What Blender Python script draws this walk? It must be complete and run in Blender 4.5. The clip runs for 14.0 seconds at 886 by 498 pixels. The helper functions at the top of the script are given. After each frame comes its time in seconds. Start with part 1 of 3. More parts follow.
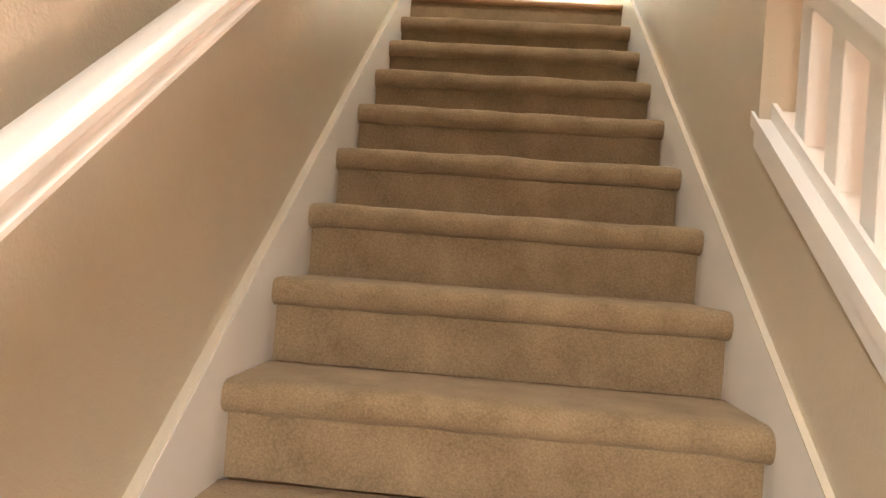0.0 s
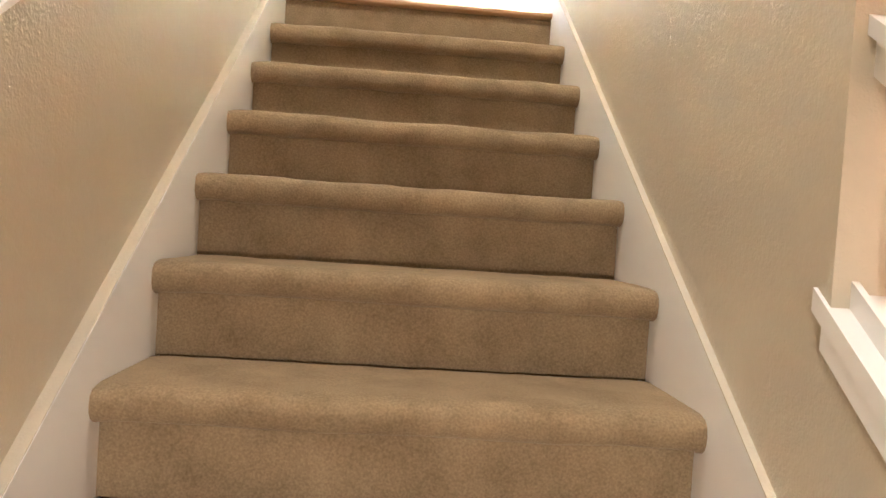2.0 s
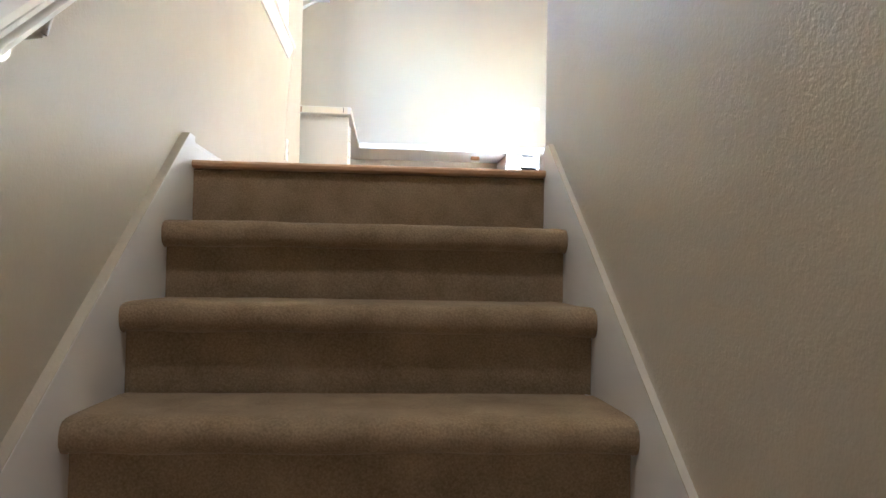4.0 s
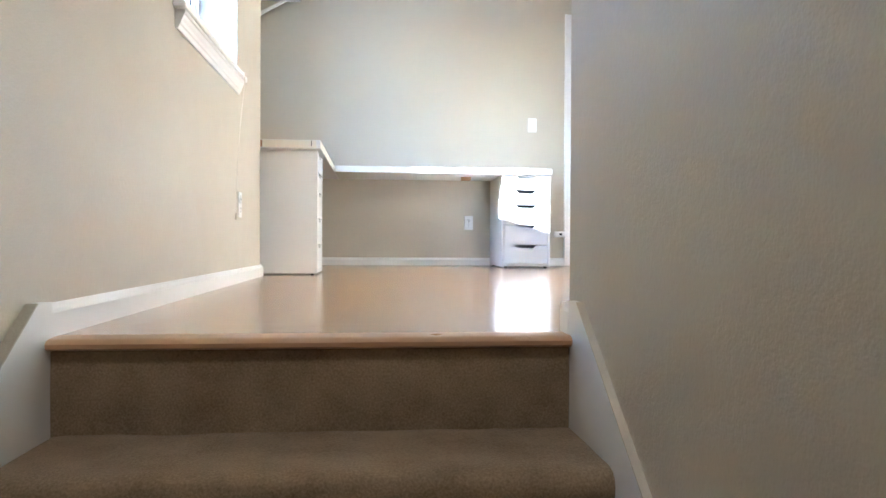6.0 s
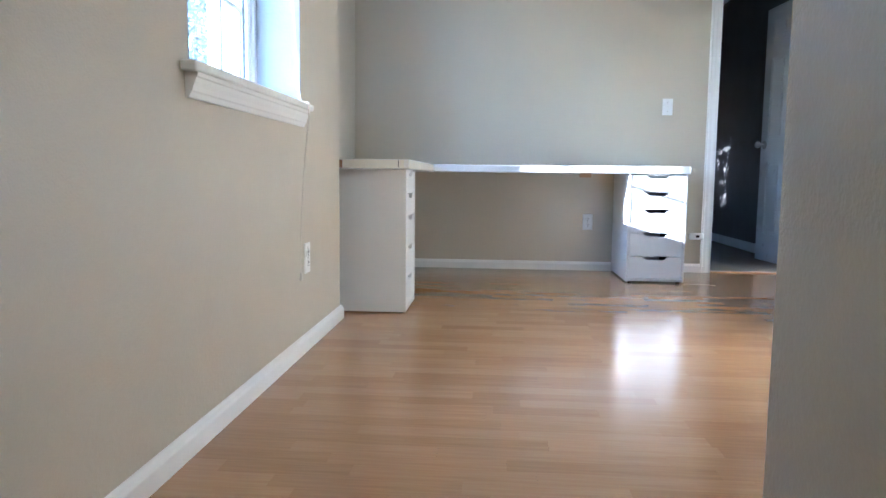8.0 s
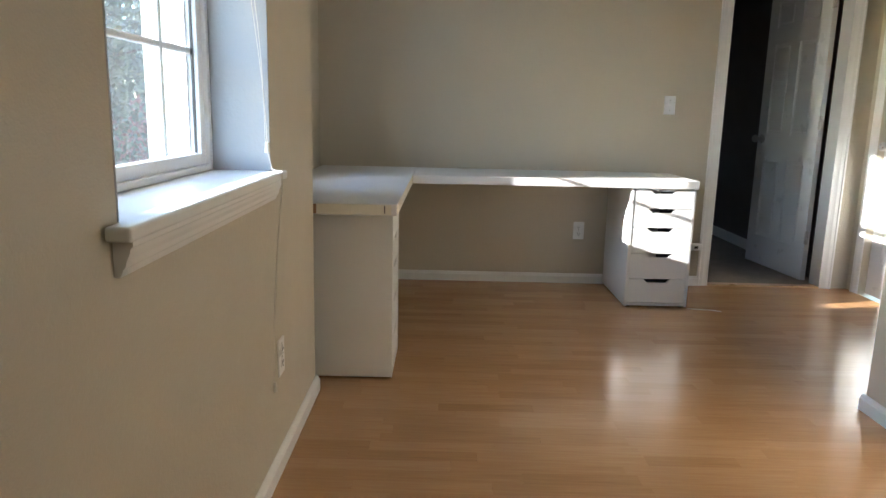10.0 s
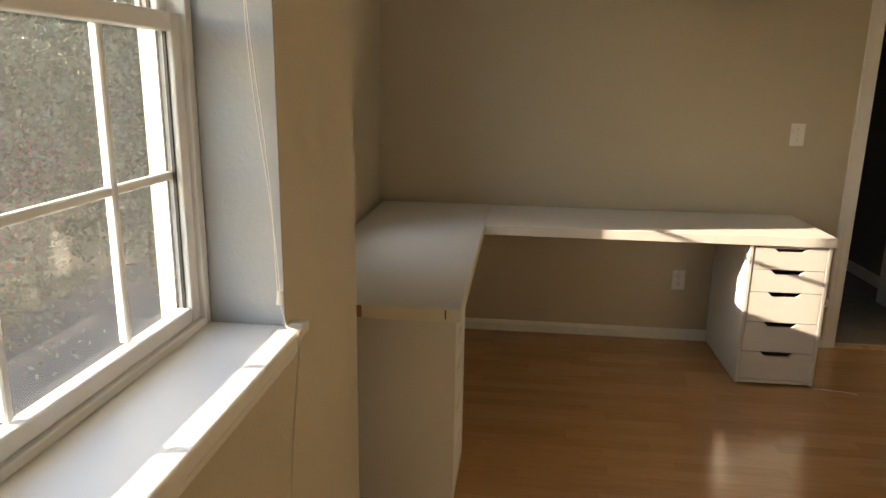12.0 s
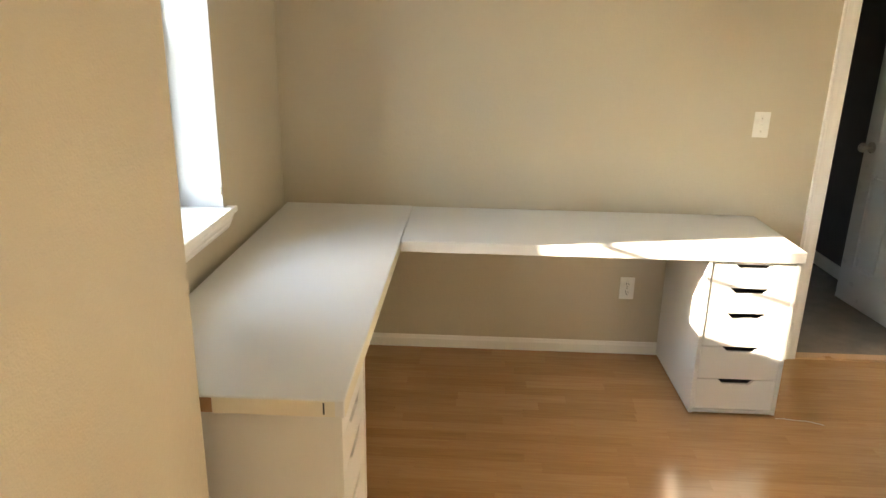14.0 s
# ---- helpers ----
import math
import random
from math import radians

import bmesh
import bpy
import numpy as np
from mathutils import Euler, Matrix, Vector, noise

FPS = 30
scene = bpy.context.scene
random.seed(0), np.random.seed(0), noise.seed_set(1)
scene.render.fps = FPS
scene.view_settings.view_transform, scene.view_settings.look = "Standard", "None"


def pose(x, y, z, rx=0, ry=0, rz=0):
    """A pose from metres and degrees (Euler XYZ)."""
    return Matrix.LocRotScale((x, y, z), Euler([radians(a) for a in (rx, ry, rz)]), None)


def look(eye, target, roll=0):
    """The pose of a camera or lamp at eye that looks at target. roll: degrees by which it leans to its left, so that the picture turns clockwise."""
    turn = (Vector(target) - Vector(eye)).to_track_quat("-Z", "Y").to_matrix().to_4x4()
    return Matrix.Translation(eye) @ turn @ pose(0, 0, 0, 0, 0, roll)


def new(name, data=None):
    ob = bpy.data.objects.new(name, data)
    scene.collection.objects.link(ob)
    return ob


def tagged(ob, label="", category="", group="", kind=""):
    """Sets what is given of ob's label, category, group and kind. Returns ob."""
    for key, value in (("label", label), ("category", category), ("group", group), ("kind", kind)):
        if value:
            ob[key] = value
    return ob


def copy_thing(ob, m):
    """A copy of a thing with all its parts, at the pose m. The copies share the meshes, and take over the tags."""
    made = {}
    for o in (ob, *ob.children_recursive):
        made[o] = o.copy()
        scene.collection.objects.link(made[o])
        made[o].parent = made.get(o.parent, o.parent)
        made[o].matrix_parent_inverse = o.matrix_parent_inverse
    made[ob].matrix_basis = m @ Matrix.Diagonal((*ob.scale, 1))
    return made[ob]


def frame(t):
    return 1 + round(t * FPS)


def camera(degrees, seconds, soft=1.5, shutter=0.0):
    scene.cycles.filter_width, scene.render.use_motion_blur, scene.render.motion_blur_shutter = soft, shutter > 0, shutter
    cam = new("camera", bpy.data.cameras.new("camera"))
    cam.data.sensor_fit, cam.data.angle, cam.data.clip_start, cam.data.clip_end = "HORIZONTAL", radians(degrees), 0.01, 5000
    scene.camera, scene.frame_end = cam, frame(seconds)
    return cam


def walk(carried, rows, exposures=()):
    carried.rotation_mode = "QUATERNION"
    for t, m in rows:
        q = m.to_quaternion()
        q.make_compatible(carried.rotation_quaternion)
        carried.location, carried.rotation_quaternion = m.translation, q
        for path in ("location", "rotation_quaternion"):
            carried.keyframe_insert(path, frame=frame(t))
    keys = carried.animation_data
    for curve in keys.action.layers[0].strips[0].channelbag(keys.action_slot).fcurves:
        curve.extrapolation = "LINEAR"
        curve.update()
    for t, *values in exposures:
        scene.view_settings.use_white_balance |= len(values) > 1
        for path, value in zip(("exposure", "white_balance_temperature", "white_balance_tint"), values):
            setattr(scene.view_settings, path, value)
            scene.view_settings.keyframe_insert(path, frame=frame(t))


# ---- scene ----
cam = camera(64.8, 14.0)

PATH = [
    (0, (0.484, -3.258, -1.217), (0.334, -1.264, -1.196), 4.2),
    (0.5, (0.449, -3.082, -1.113), (0.431, -1.083, -1.096), 2.8),
    (1, (0.45, -2.941, -1.043), (0.667, -0.954, -1.124), 2.5),
    (1.5, (0.468, -2.774, -0.935), (0.621, -0.782, -1.019), 3.9),
    (2, (0.464, -2.614, -0.82), (0.595, -0.619, -0.885), 3.7),
    (2.5, (0.451, -2.466, -0.655), (0.681, -0.479, -0.638), -0.2),
    (3, (0.491, -2.285, -0.529), (0.664, -0.293, -0.47), 1.4),
    (5.5, (0.564, -1.525, 0.07), (0.72, 0.468, 0.128), 0.0),
    (6, (0.604, -1.351, 0.181), (0.793, 0.64, 0.165), 0.3),
    (6.5, (0.655, -1.185, 0.301), (0.704, 0.814, 0.243), 2.4),
    (7, (0.651, -1.009, 0.422), (0.613, 0.989, 0.349), 0.4),
    (7.5, (0.682, -0.854, 0.53), (0.739, 1.14, 0.388), -0.1),
    (8, (0.7, -0.709, 0.666), (0.551, 1.275, 0.46), 0.6),
    (10.5, (0.447, 0.03, 1.158), (0.465, 1.98, 0.715), 1.4),
    (11, (0.456, 0.204, 1.221), (0.403, 2.142, 0.731), 2.9),
    (11.5, (0.473, 0.333, 1.355), (0.243, 2.263, 0.883), 2.8),
    (12, (0.457, 0.501, 1.434), (0.245, 2.432, 0.957), 0.9),
    (12.5, (0.448, 0.635, 1.53), (0.377, 2.53, 0.895), -0.2),
    (13, (0.473, 0.789, 1.544), (0.263, 2.697, 0.981), 0.4),
    (13.5, (0.566, 0.993, 1.553), (0.29, 2.888, 0.976), 2.0),
    (14, (0.569, 1.112, 1.576), (0.497, 3.016, 0.967), 1.1),
]
EXPOSURES = [(0.0, 7.42, 5700, 10), (1.5, 7.85, 5550, 10), (2.5, 7.8, 5300, 10), (3.0, 6.8, 5050, 10), (5.5, 6.05, 4750, 10),
             (7.0, 5.35, 4600, 10), (8.0, 5.0, 4500, 10), (10.5, 3.8, 6400, 10), (11.5, 3.6, 8000, 15), (12.0, 3.2, 8200, 15),
             (12.5, 3.3, 8250, 15), (13.0, 3.5, 8100, 15), (13.5, 4.15, 7900, 15), (14.0, 4.75, 7250, 10)]
walk(cam, [(t, look(eye, target, roll)) for t, eye, target, roll in PATH], EXPOSURES)

# ---- world, sun and lamps ----
SUN_WAY = Vector((1.0, 0.215, -0.30)).normalized()
world = bpy.data.worlds.new("sky")
world.use_nodes = True
scene.world = world
sky = world.node_tree.nodes.new("ShaderNodeTexSky")
sky.sky_type, sky.sun_disc = "NISHITA", False
sky.sun_elevation = math.asin(-SUN_WAY.z)
sky.sun_rotation = math.atan2(-SUN_WAY.x, -SUN_WAY.y)
sky.dust_density, sky.ozone_density = 0.5, 2.0
background = world.node_tree.nodes["Background"]
background.inputs["Strength"].default_value = 0.15
world.node_tree.links.new(sky.outputs["Color"], background.inputs["Color"])


def lamp(name, kind, place, energy, colour, size=0.1, turn=(0, 0, 0)):
    data = bpy.data.lights.new(name, kind)
    data.energy, data.color = energy, colour
    if kind == "AREA":
        data.size = size
    elif kind == "POINT":
        data.shadow_soft_size = size
    ob = new(name, data)
    ob.location, ob.rotation_euler = place, [radians(a) for a in turn]
    return ob


sun = lamp("sun", "SUN", (-8, -3, 6), 2.0, (1.0, 0.91, 0.78))
sun.data.angle = radians(0.53)
sun.rotation_euler = SUN_WAY.to_track_quat("-Z", "Y").to_euler()
# Two unseen fills, added to brighten the lower steps and the treads.
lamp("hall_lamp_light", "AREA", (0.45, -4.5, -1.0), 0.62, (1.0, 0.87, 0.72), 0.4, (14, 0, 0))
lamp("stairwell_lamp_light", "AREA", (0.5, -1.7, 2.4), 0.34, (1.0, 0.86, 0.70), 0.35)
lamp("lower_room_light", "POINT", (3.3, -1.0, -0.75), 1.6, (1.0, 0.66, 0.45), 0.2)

# daylight of the sky in the small window's opening
opening = lamp("window_sky_light", "AREA", (-0.55, 3.335, 1.49), 0.34, (0.75, 0.87, 1.0), 0.39, (0, -90, 0))
opening.data.shape, opening.data.size, opening.data.size_y = "RECTANGLE", 1.05, 0.38


# ---- materials ----
def material(name, colour, rough=0.5, metal=0.0, coat=0.0):
    m = bpy.data.materials.new(name)
    m.use_nodes = True
    b = m.node_tree.nodes["Principled BSDF"]
    b.inputs["Base Color"].default_value = (*colour, 1)
    b.inputs["Roughness"].default_value = rough
    b.inputs["Metallic"].default_value = metal
    b.inputs["Coat Weight"].default_value = coat
    return m, m.node_tree, b


def noisy(tree, scale, detail=4.0, stretch=(1, 1, 1), coords="Object"):
    """A noise texture in metres."""
    at = tree.nodes.new("ShaderNodeTexCoord")
    mapping = tree.nodes.new("ShaderNodeMapping")
    mapping.inputs["Scale"].default_value = stretch
    tex = tree.nodes.new("ShaderNodeTexNoise")
    tex.inputs["Scale"].default_value, tex.inputs["Detail"].default_value = scale, detail
    tree.links.new(at.outputs[coords], mapping.inputs["Vector"])
    tree.links.new(mapping.outputs["Vector"], tex.inputs["Vector"])
    return tex


def ramp(tree, source, *stops):
    r = tree.nodes.new("ShaderNodeValToRGB")
    e = r.color_ramp.elements
    while len(e) < len(stops):
        e.new(0.5)
    for slot, (where, colour) in zip(e, stops):
        slot.position, slot.color = where, (*colour, 1)
    tree.links.new(source, r.inputs["Fac"])
    return r


def bump(tree, b, source, strength, distance, after=None):
    n = tree.nodes.new("ShaderNodeBump")
    n.inputs["Strength"].default_value, n.inputs["Distance"].default_value = strength, distance
    tree.links.new(source, n.inputs["Height"])
    if after:
        tree.links.new(after.outputs["Normal"], n.inputs["Normal"])
    tree.links.new(n.outputs["Normal"], b.inputs["Normal"])
    return n


def spread(tree, b, source, low, high):
    r = tree.nodes.new("ShaderNodeMapRange")
    r.inputs["To Min"].default_value, r.inputs["To Max"].default_value = low, high
    tree.links.new(source, r.inputs["Value"])
    tree.links.new(r.outputs["Result"], b.inputs["Roughness"])


def shade(colour, k):
    return tuple(min(1, c * k) for c in colour)


def painted(name, colour, rough, peel=0.0, vary=0.05, grain=160):
    m, t, b = material(name, colour, rough)
    large = noisy(t, 1.7, 5)
    r = ramp(t, large.outputs["Fac"], (0.3, shade(colour, 1 - vary)), (0.7, shade(colour, 1 + vary)))
    t.links.new(r.outputs["Color"], b.inputs["Base Color"])
    spread(t, b, noisy(t, 9, 3).outputs["Fac"], rough - 0.08, rough + 0.08)
    fine = noisy(t, grain, 2)
    n = bump(t, b, fine.outputs["Fac"], peel, 0.002)
    if peel > 0.2:
        bump(t, b, noisy(t, 75, 2).outputs["Fac"], peel * 0.9, 0.003, n)
    return m


WALL = painted("beige wall paint", (0.543, 0.482, 0.369), 0.42, 0.45, 0.025, 210)
# The reveal's shade is put into this even grey.
REVEAL = painted("reveal paint greyed for shade", (0.37, 0.37, 0.37), 0.5, 0.3, 0.02)
# Base colour carries the dimness of the hall; also colours the cupboard's shelf back.
DARKPAINT = painted("dark paint for the dim hall", (0.13, 0.118, 0.108), 0.4, 0.3, 0.05)
CEILING = painted("white ceiling paint", (0.84, 0.83, 0.80), 0.8, 0.4, 0.02)
TRIM = painted("white trim paint", (0.80, 0.785, 0.75), 0.32, 0.06, 0.03)
VINYL = painted("white window vinyl", (0.84, 0.85, 0.84), 0.35, 0.03, 0.02)
BOARD = painted("white board foil", (0.75, 0.74, 0.715), 0.33, 0.0, 0.008)
TAPE = painted("yellowed edge strip", (0.76, 0.71, 0.59), 0.65, 0.05, 0.07)
CHIP = painted("bare chipboard", (0.33, 0.19, 0.10), 0.85, 0.4, 0.25)
DARK = painted("black plastic and shaded hollows", (0.012, 0.012, 0.012), 0.5, 0.05, 0.05)
PLATE = painted("white plastic plate", (0.84, 0.83, 0.80), 0.28, 0.02, 0.02)
CORD = painted("pale cotton cord", (0.70, 0.66, 0.58), 0.8, 0.1, 0.05)
DOORPAINT = painted("white door paint", (0.80, 0.80, 0.79), 0.30, 0.1, 0.03)
WOODBLOCK = painted("raw pine block", (0.42, 0.25, 0.12), 0.6, 0.2, 0.12)
SIDING = painted("pale grey green siding", (0.42, 0.47, 0.42), 0.6, 0.1, 0.06)
ROOMPAINT = painted("peach wall paint", (0.70, 0.55, 0.44), 0.5, 0.3, 0.03)
PAVING = painted("grey asphalt", (0.07, 0.068, 0.066), 0.85, 0.4, 0.12)
FENCE = painted("weathered fence wood", (0.25, 0.20, 0.16), 0.8, 0.3, 0.2)
BARK = painted("dark bark", (0.09, 0.065, 0.05), 0.9, 0.6, 0.3)


def metal(name, colour, rough):
    m, t, b = material(name, colour, rough, 1.0)
    spread(t, b, noisy(t, 60, 3).outputs["Fac"], rough * 0.7, rough * 1.5)
    return m


NICKEL = metal("satin nickel", (0.62, 0.60, 0.57), 0.28)
BRASSY = metal("aged screw steel", (0.45, 0.42, 0.38), 0.4)


def carpet(name, dark, light):
    m, t, b = material(name, light, 1.0)
    b.inputs["Specular IOR Level"].default_value = 0.1
    b.inputs["Sheen Weight"].default_value, b.inputs["Sheen Roughness"].default_value = 0.15, 0.5
    b.inputs["Sheen Tint"].default_value = (1.0, 0.86, 0.70, 1)
    tuft, patch = noisy(t, 240, 3), noisy(t, 9, 5)
    mix = t.nodes.new("ShaderNodeMath")
    mix.operation = "MULTIPLY_ADD"
    mix.inputs[1].default_value = 0.5
    t.links.new(tuft.outputs["Fac"], mix.inputs[0])
    half = t.nodes.new("ShaderNodeMath")
    half.operation = "MULTIPLY"
    half.inputs[1].default_value = 0.5
    t.links.new(patch.outputs["Fac"], half.inputs[0])
    t.links.new(half.outputs[0], mix.inputs[2])
    r = ramp(t, mix.outputs[0], (0.28, dark), (0.68, light))
    t.links.new(r.outputs["Color"], b.inputs["Base Color"])
    n = bump(t, b, tuft.outputs["Fac"], 0.6, 0.003)
    bump(t, b, noisy(t, 45, 3).outputs["Fac"], 0.2, 0.005, n)
    return m


CARPET = carpet("tan cut pile carpet", (0.145, 0.098, 0.050), (0.35, 0.253, 0.145))
HALLCARPET = carpet("grey beige hall carpet", (0.14, 0.125, 0.105), (0.24, 0.21, 0.18))


def laminate(name, per):
    """Maple-look strips with streaks along x; tone set by the piece."""
    m, t, b = material(name, (0.5, 0.3, 0.15), 0.2, coat=0.35)
    b.inputs["Coat Roughness"].default_value = 0.2
    streak = noisy(t, 3.0, 6, (1.6, 26, 1), "Object")
    if per == "object":
        tone = t.nodes.new("ShaderNodeObjectInfo").outputs["Random"]
    else:
        tone = t.nodes.new("ShaderNodeNewGeometry").outputs["Random Per Island"]
    add = t.nodes.new("ShaderNodeMath")
    add.operation = "MULTIPLY_ADD"
    add.inputs[1].default_value = 0.5
    t.links.new(streak.outputs["Fac"], add.inputs[0])
    half = t.nodes.new("ShaderNodeMath")
    half.operation = "MULTIPLY_ADD"
    half.inputs[1].default_value, half.inputs[2].default_value = 0.20, 0.16
    t.links.new(tone, half.inputs[0])
    t.links.new(half.outputs[0], add.inputs[2])
    r = ramp(t, add.outputs[0], (0.2, (0.31, 0.162, 0.068)), (0.5, (0.435, 0.245, 0.107)), (0.8, (0.54, 0.33, 0.155)))
    t.links.new(r.outputs["Color"], b.inputs["Base Color"])
    spread(t, b, noisy(t, 14, 4).outputs["Fac"], 0.15, 0.25)
    return m


STRIP = laminate("honey maple laminate", "object")
STRIPS = laminate("honey maple laminate far", "island")
NOSE = painted("honey wood nosing", (0.50, 0.30, 0.15), 0.3, 0.05, 0.12)


def glass():
    m = bpy.data.materials.new("window glass")
    m.use_nodes = True
    t = m.node_tree
    t.nodes.remove(t.nodes["Principled BSDF"])
    clear, gloss = t.nodes.new("ShaderNodeBsdfTransparent"), t.nodes.new("ShaderNodeBsdfGlossy")
    clear.inputs["Color"].default_value = (0.90, 0.92, 0.92, 1)
    gloss.inputs["Roughness"].default_value = 0.01
    fres, mix = t.nodes.new("ShaderNodeFresnel"), t.nodes.new("ShaderNodeMixShader")
    fres.inputs["IOR"].default_value = 1.6
    t.links.new(fres.outputs[0], mix.inputs[0])
    t.links.new(clear.outputs[0], mix.inputs[1])
    t.links.new(gloss.outputs[0], mix.inputs[2])
    dust, film = t.nodes.new("ShaderNodeBsdfTranslucent"), t.nodes.new("ShaderNodeMixShader")
    dirt = t.nodes.new("ShaderNodeMapRange")
    dirt.inputs["To Min"].default_value, dirt.inputs["To Max"].default_value = 0.016, 0.03
    t.links.new(noisy(t, 4, 5).outputs["Fac"], dirt.inputs["Value"])
    t.links.new(dirt.outputs["Result"], film.inputs[0])
    t.links.new(mix.outputs[0], film.inputs[1])
    t.links.new(dust.outputs[0], film.inputs[2])
    t.links.new(film.outputs[0], t.nodes["Material Output"].inputs["Surface"])
    return m


GLASS = glass()


def leaf_material(name, dark, light):
    m, t, b = material(name, dark, 0.6)
    r = ramp(t, t.nodes.new("ShaderNodeNewGeometry").outputs["Random Per Island"], (0.0, dark), (1.0, light))
    t.links.new(r.outputs["Color"], b.inputs["Base Color"])
    return m


LEAF = leaf_material("dark green leaves", (0.035, 0.045, 0.026), (0.10, 0.11, 0.065))
REDLEAF = leaf_material("reddish leaves", (0.10, 0.04, 0.035), (0.24, 0.11, 0.09))


def grass_material():
    m, t, b = material("dry lawn and soil", (0.1, 0.09, 0.05), 0.95)
    r = ramp(t, noisy(t, 0.9, 8).outputs["Fac"], (0.3, (0.06, 0.06, 0.03)), (0.7, (0.16, 0.14, 0.09)))
    t.links.new(r.outputs["Color"], b.inputs["Base Color"])
    return m


GROUND = grass_material()


# ---- mesh helpers ----
def box(bm, x0, y0, z0, x1, y1, z1, bevel=0.0, seg=2):
    m = Matrix.Translation(((x0 + x1) / 2, (y0 + y1) / 2, (z0 + z1) / 2)) @ Matrix.Diagonal((x1 - x0, y1 - y0, z1 - z0, 1))
    made = bmesh.ops.create_cube(bm, size=1, matrix=m)["verts"]
    if bevel:
        edges = {e for v in made for e in v.link_edges}
        bmesh.ops.bevel(bm, geom=list(edges), offset=bevel, segments=seg, profile=0.5, affect="EDGES")
    return bm


def boxes(*specs, bevel=0.0):
    bm = bmesh.new()
    for s in specs:
        box(bm, *s, bevel=bevel)
    return bm


def prism(bm, outline, axis, a, b):
    """Extrude a closed outline of pairs along an axis from a to b. For x the pairs are (y, z), for y (x, z), for z (x, y)."""
    put = {"x": lambda p, s: (s, p[0], p[1]), "y": lambda p, s: (p[0], s, p[1]), "z": lambda p, s: (p[0], p[1], s)}[axis]
    one = [bm.verts.new(put(p, a)) for p in outline]
    two = [bm.verts.new(put(p, b)) for p in outline]
    n = len(outline)
    for i in range(n):
        bm.faces.new((one[i], one[(i + 1) % n], two[(i + 1) % n], two[i]))
    bm.faces.new(one[::-1])
    bm.faces.new(two)
    bmesh.ops.recalc_face_normals(bm, faces=bm.faces)
    return bm


def rod(bm, a, b, r, seg=12, r2=None):
    a, b = Vector(a), Vector(b)
    m = Matrix.Translation((a + b) / 2) @ (b - a).to_track_quat("Z", "Y").to_matrix().to_4x4()
    bmesh.ops.create_cone(bm, cap_ends=True, segments=seg, radius1=r, radius2=r if r2 is None else r2, depth=(b - a).length, matrix=m)
    return bm


def ball(bm, at, r, stretch=(1, 1, 1)):
    bmesh.ops.create_uvsphere(bm, u_segments=20, v_segments=12, radius=r, matrix=Matrix.Translation(at) @ Matrix.Diagonal((*stretch, 1)))
    return bm


def part(name, bm, mat, parent=None, label="", smooth=False):
    mesh = bpy.data.meshes.new(name)
    if smooth:
        for f in bm.faces:
            f.smooth = True
        for e in bm.edges:
            if len(e.link_faces) == 2 and e.calc_face_angle(0) > radians(40):
                e.smooth = False
    bm.to_mesh(mesh)
    bm.free()
    mesh.materials.append(mat)
    ob = new(name, mesh)
    ob.parent = parent
    return tagged(ob, label)


def empty(name, at=(0, 0, 0), label="", category="", group="", kind=""):
    ob = new(name)
    ob.location = at
    return tagged(ob, label, category, group, kind)


def structure(name, bm, mat, label, category, smooth=False):
    return tagged(part(name, bm, mat, None, label, smooth), category=category, kind="structure")


# ---- plan ----
RUN, RISE, STEPS = 0.25, 0.1845, 15
XL, XR = -0.02, 1.0            # faces of the stair walls
YB, LOW = -5.4, -RISE * STEPS  # back end of the lower hall, its floor
TOP = 2.5                      # ceiling
YC = 2.47                      # where the left wall steps back
XN = -0.335                    # face of the recessed wall
YF = 4.395                     # far wall
XE = 3.17                      # right wall
W1 = (0.90, 1.84, 0.925, 2.06)  # window in the left wall: y, y, z, z
W2 = (3.10, 3.57, 0.925, 2.06)  # window in the recessed wall
D1 = (2.228, 2.995, 2.04)      # doorway in the far wall: x, x, height

# ---- walls ----
structure("wall_west", boxes(
    (XL - 0.22, YB, LOW - 0.2, XL, W1[0], TOP), (XL - 0.22, W1[1], LOW - 0.2, XL, YC, TOP),
    (XL - 0.22, W1[0], LOW - 0.2, XL, W1[1], W1[2] - 0.03), (XL - 0.22, W1[0], W1[3], XL, W1[1], TOP)), WALL,
    "beige painted stairwell wall with a window opening", "wall")
structure("wall_return", boxes((XN - 0.22, YC - 0.12, -0.3, XL - 0.22, YC, TOP)), WALL, "beige painted return wall beside the desk", "wall")
structure("wall_recess", boxes(
    (XN - 0.22, YC, -0.3, XN, W2[0], TOP), (XN - 0.22, W2[1], -0.3, XN, YF, TOP),
    (XN - 0.22, W2[0], -0.3, XN, W2[1], W2[2] - 0.03), (XN - 0.22, W2[0], W2[3], XN, W2[1], TOP)), WALL,
    "beige painted recess wall with a window opening", "wall")
structure("wall_north", boxes(
    (XN - 0.22, YF, -0.3, D1[0], YF + 0.12, TOP), (D1[1], YF, -0.3, XE + 0.3, YF + 0.12, TOP),
    (D1[0], YF, D1[2], D1[1], YF + 0.12, TOP)), WALL, "beige painted wall behind the desk with a doorway", "wall")
D2 = (3.46, 4.26, 2.04)
XP, YP = 2.12, 2.40            # corner of the partition that closes the room on the right
structure("wall_partition", boxes((XP, 0.055, -0.3, XE + 0.12, YP, TOP)), WALL, "beige painted partition with a white baseboard", "wall")
structure("wall_east", boxes(
    (XE, YP, -0.3, XE + 0.12, D2[0], TOP), (XE, D2[1], -0.3, XE + 0.12, YF, TOP),
    (XE, D2[0], D2[2], XE + 0.12, D2[1], TOP)), WALL, "beige painted side wall with a closed door", "wall")
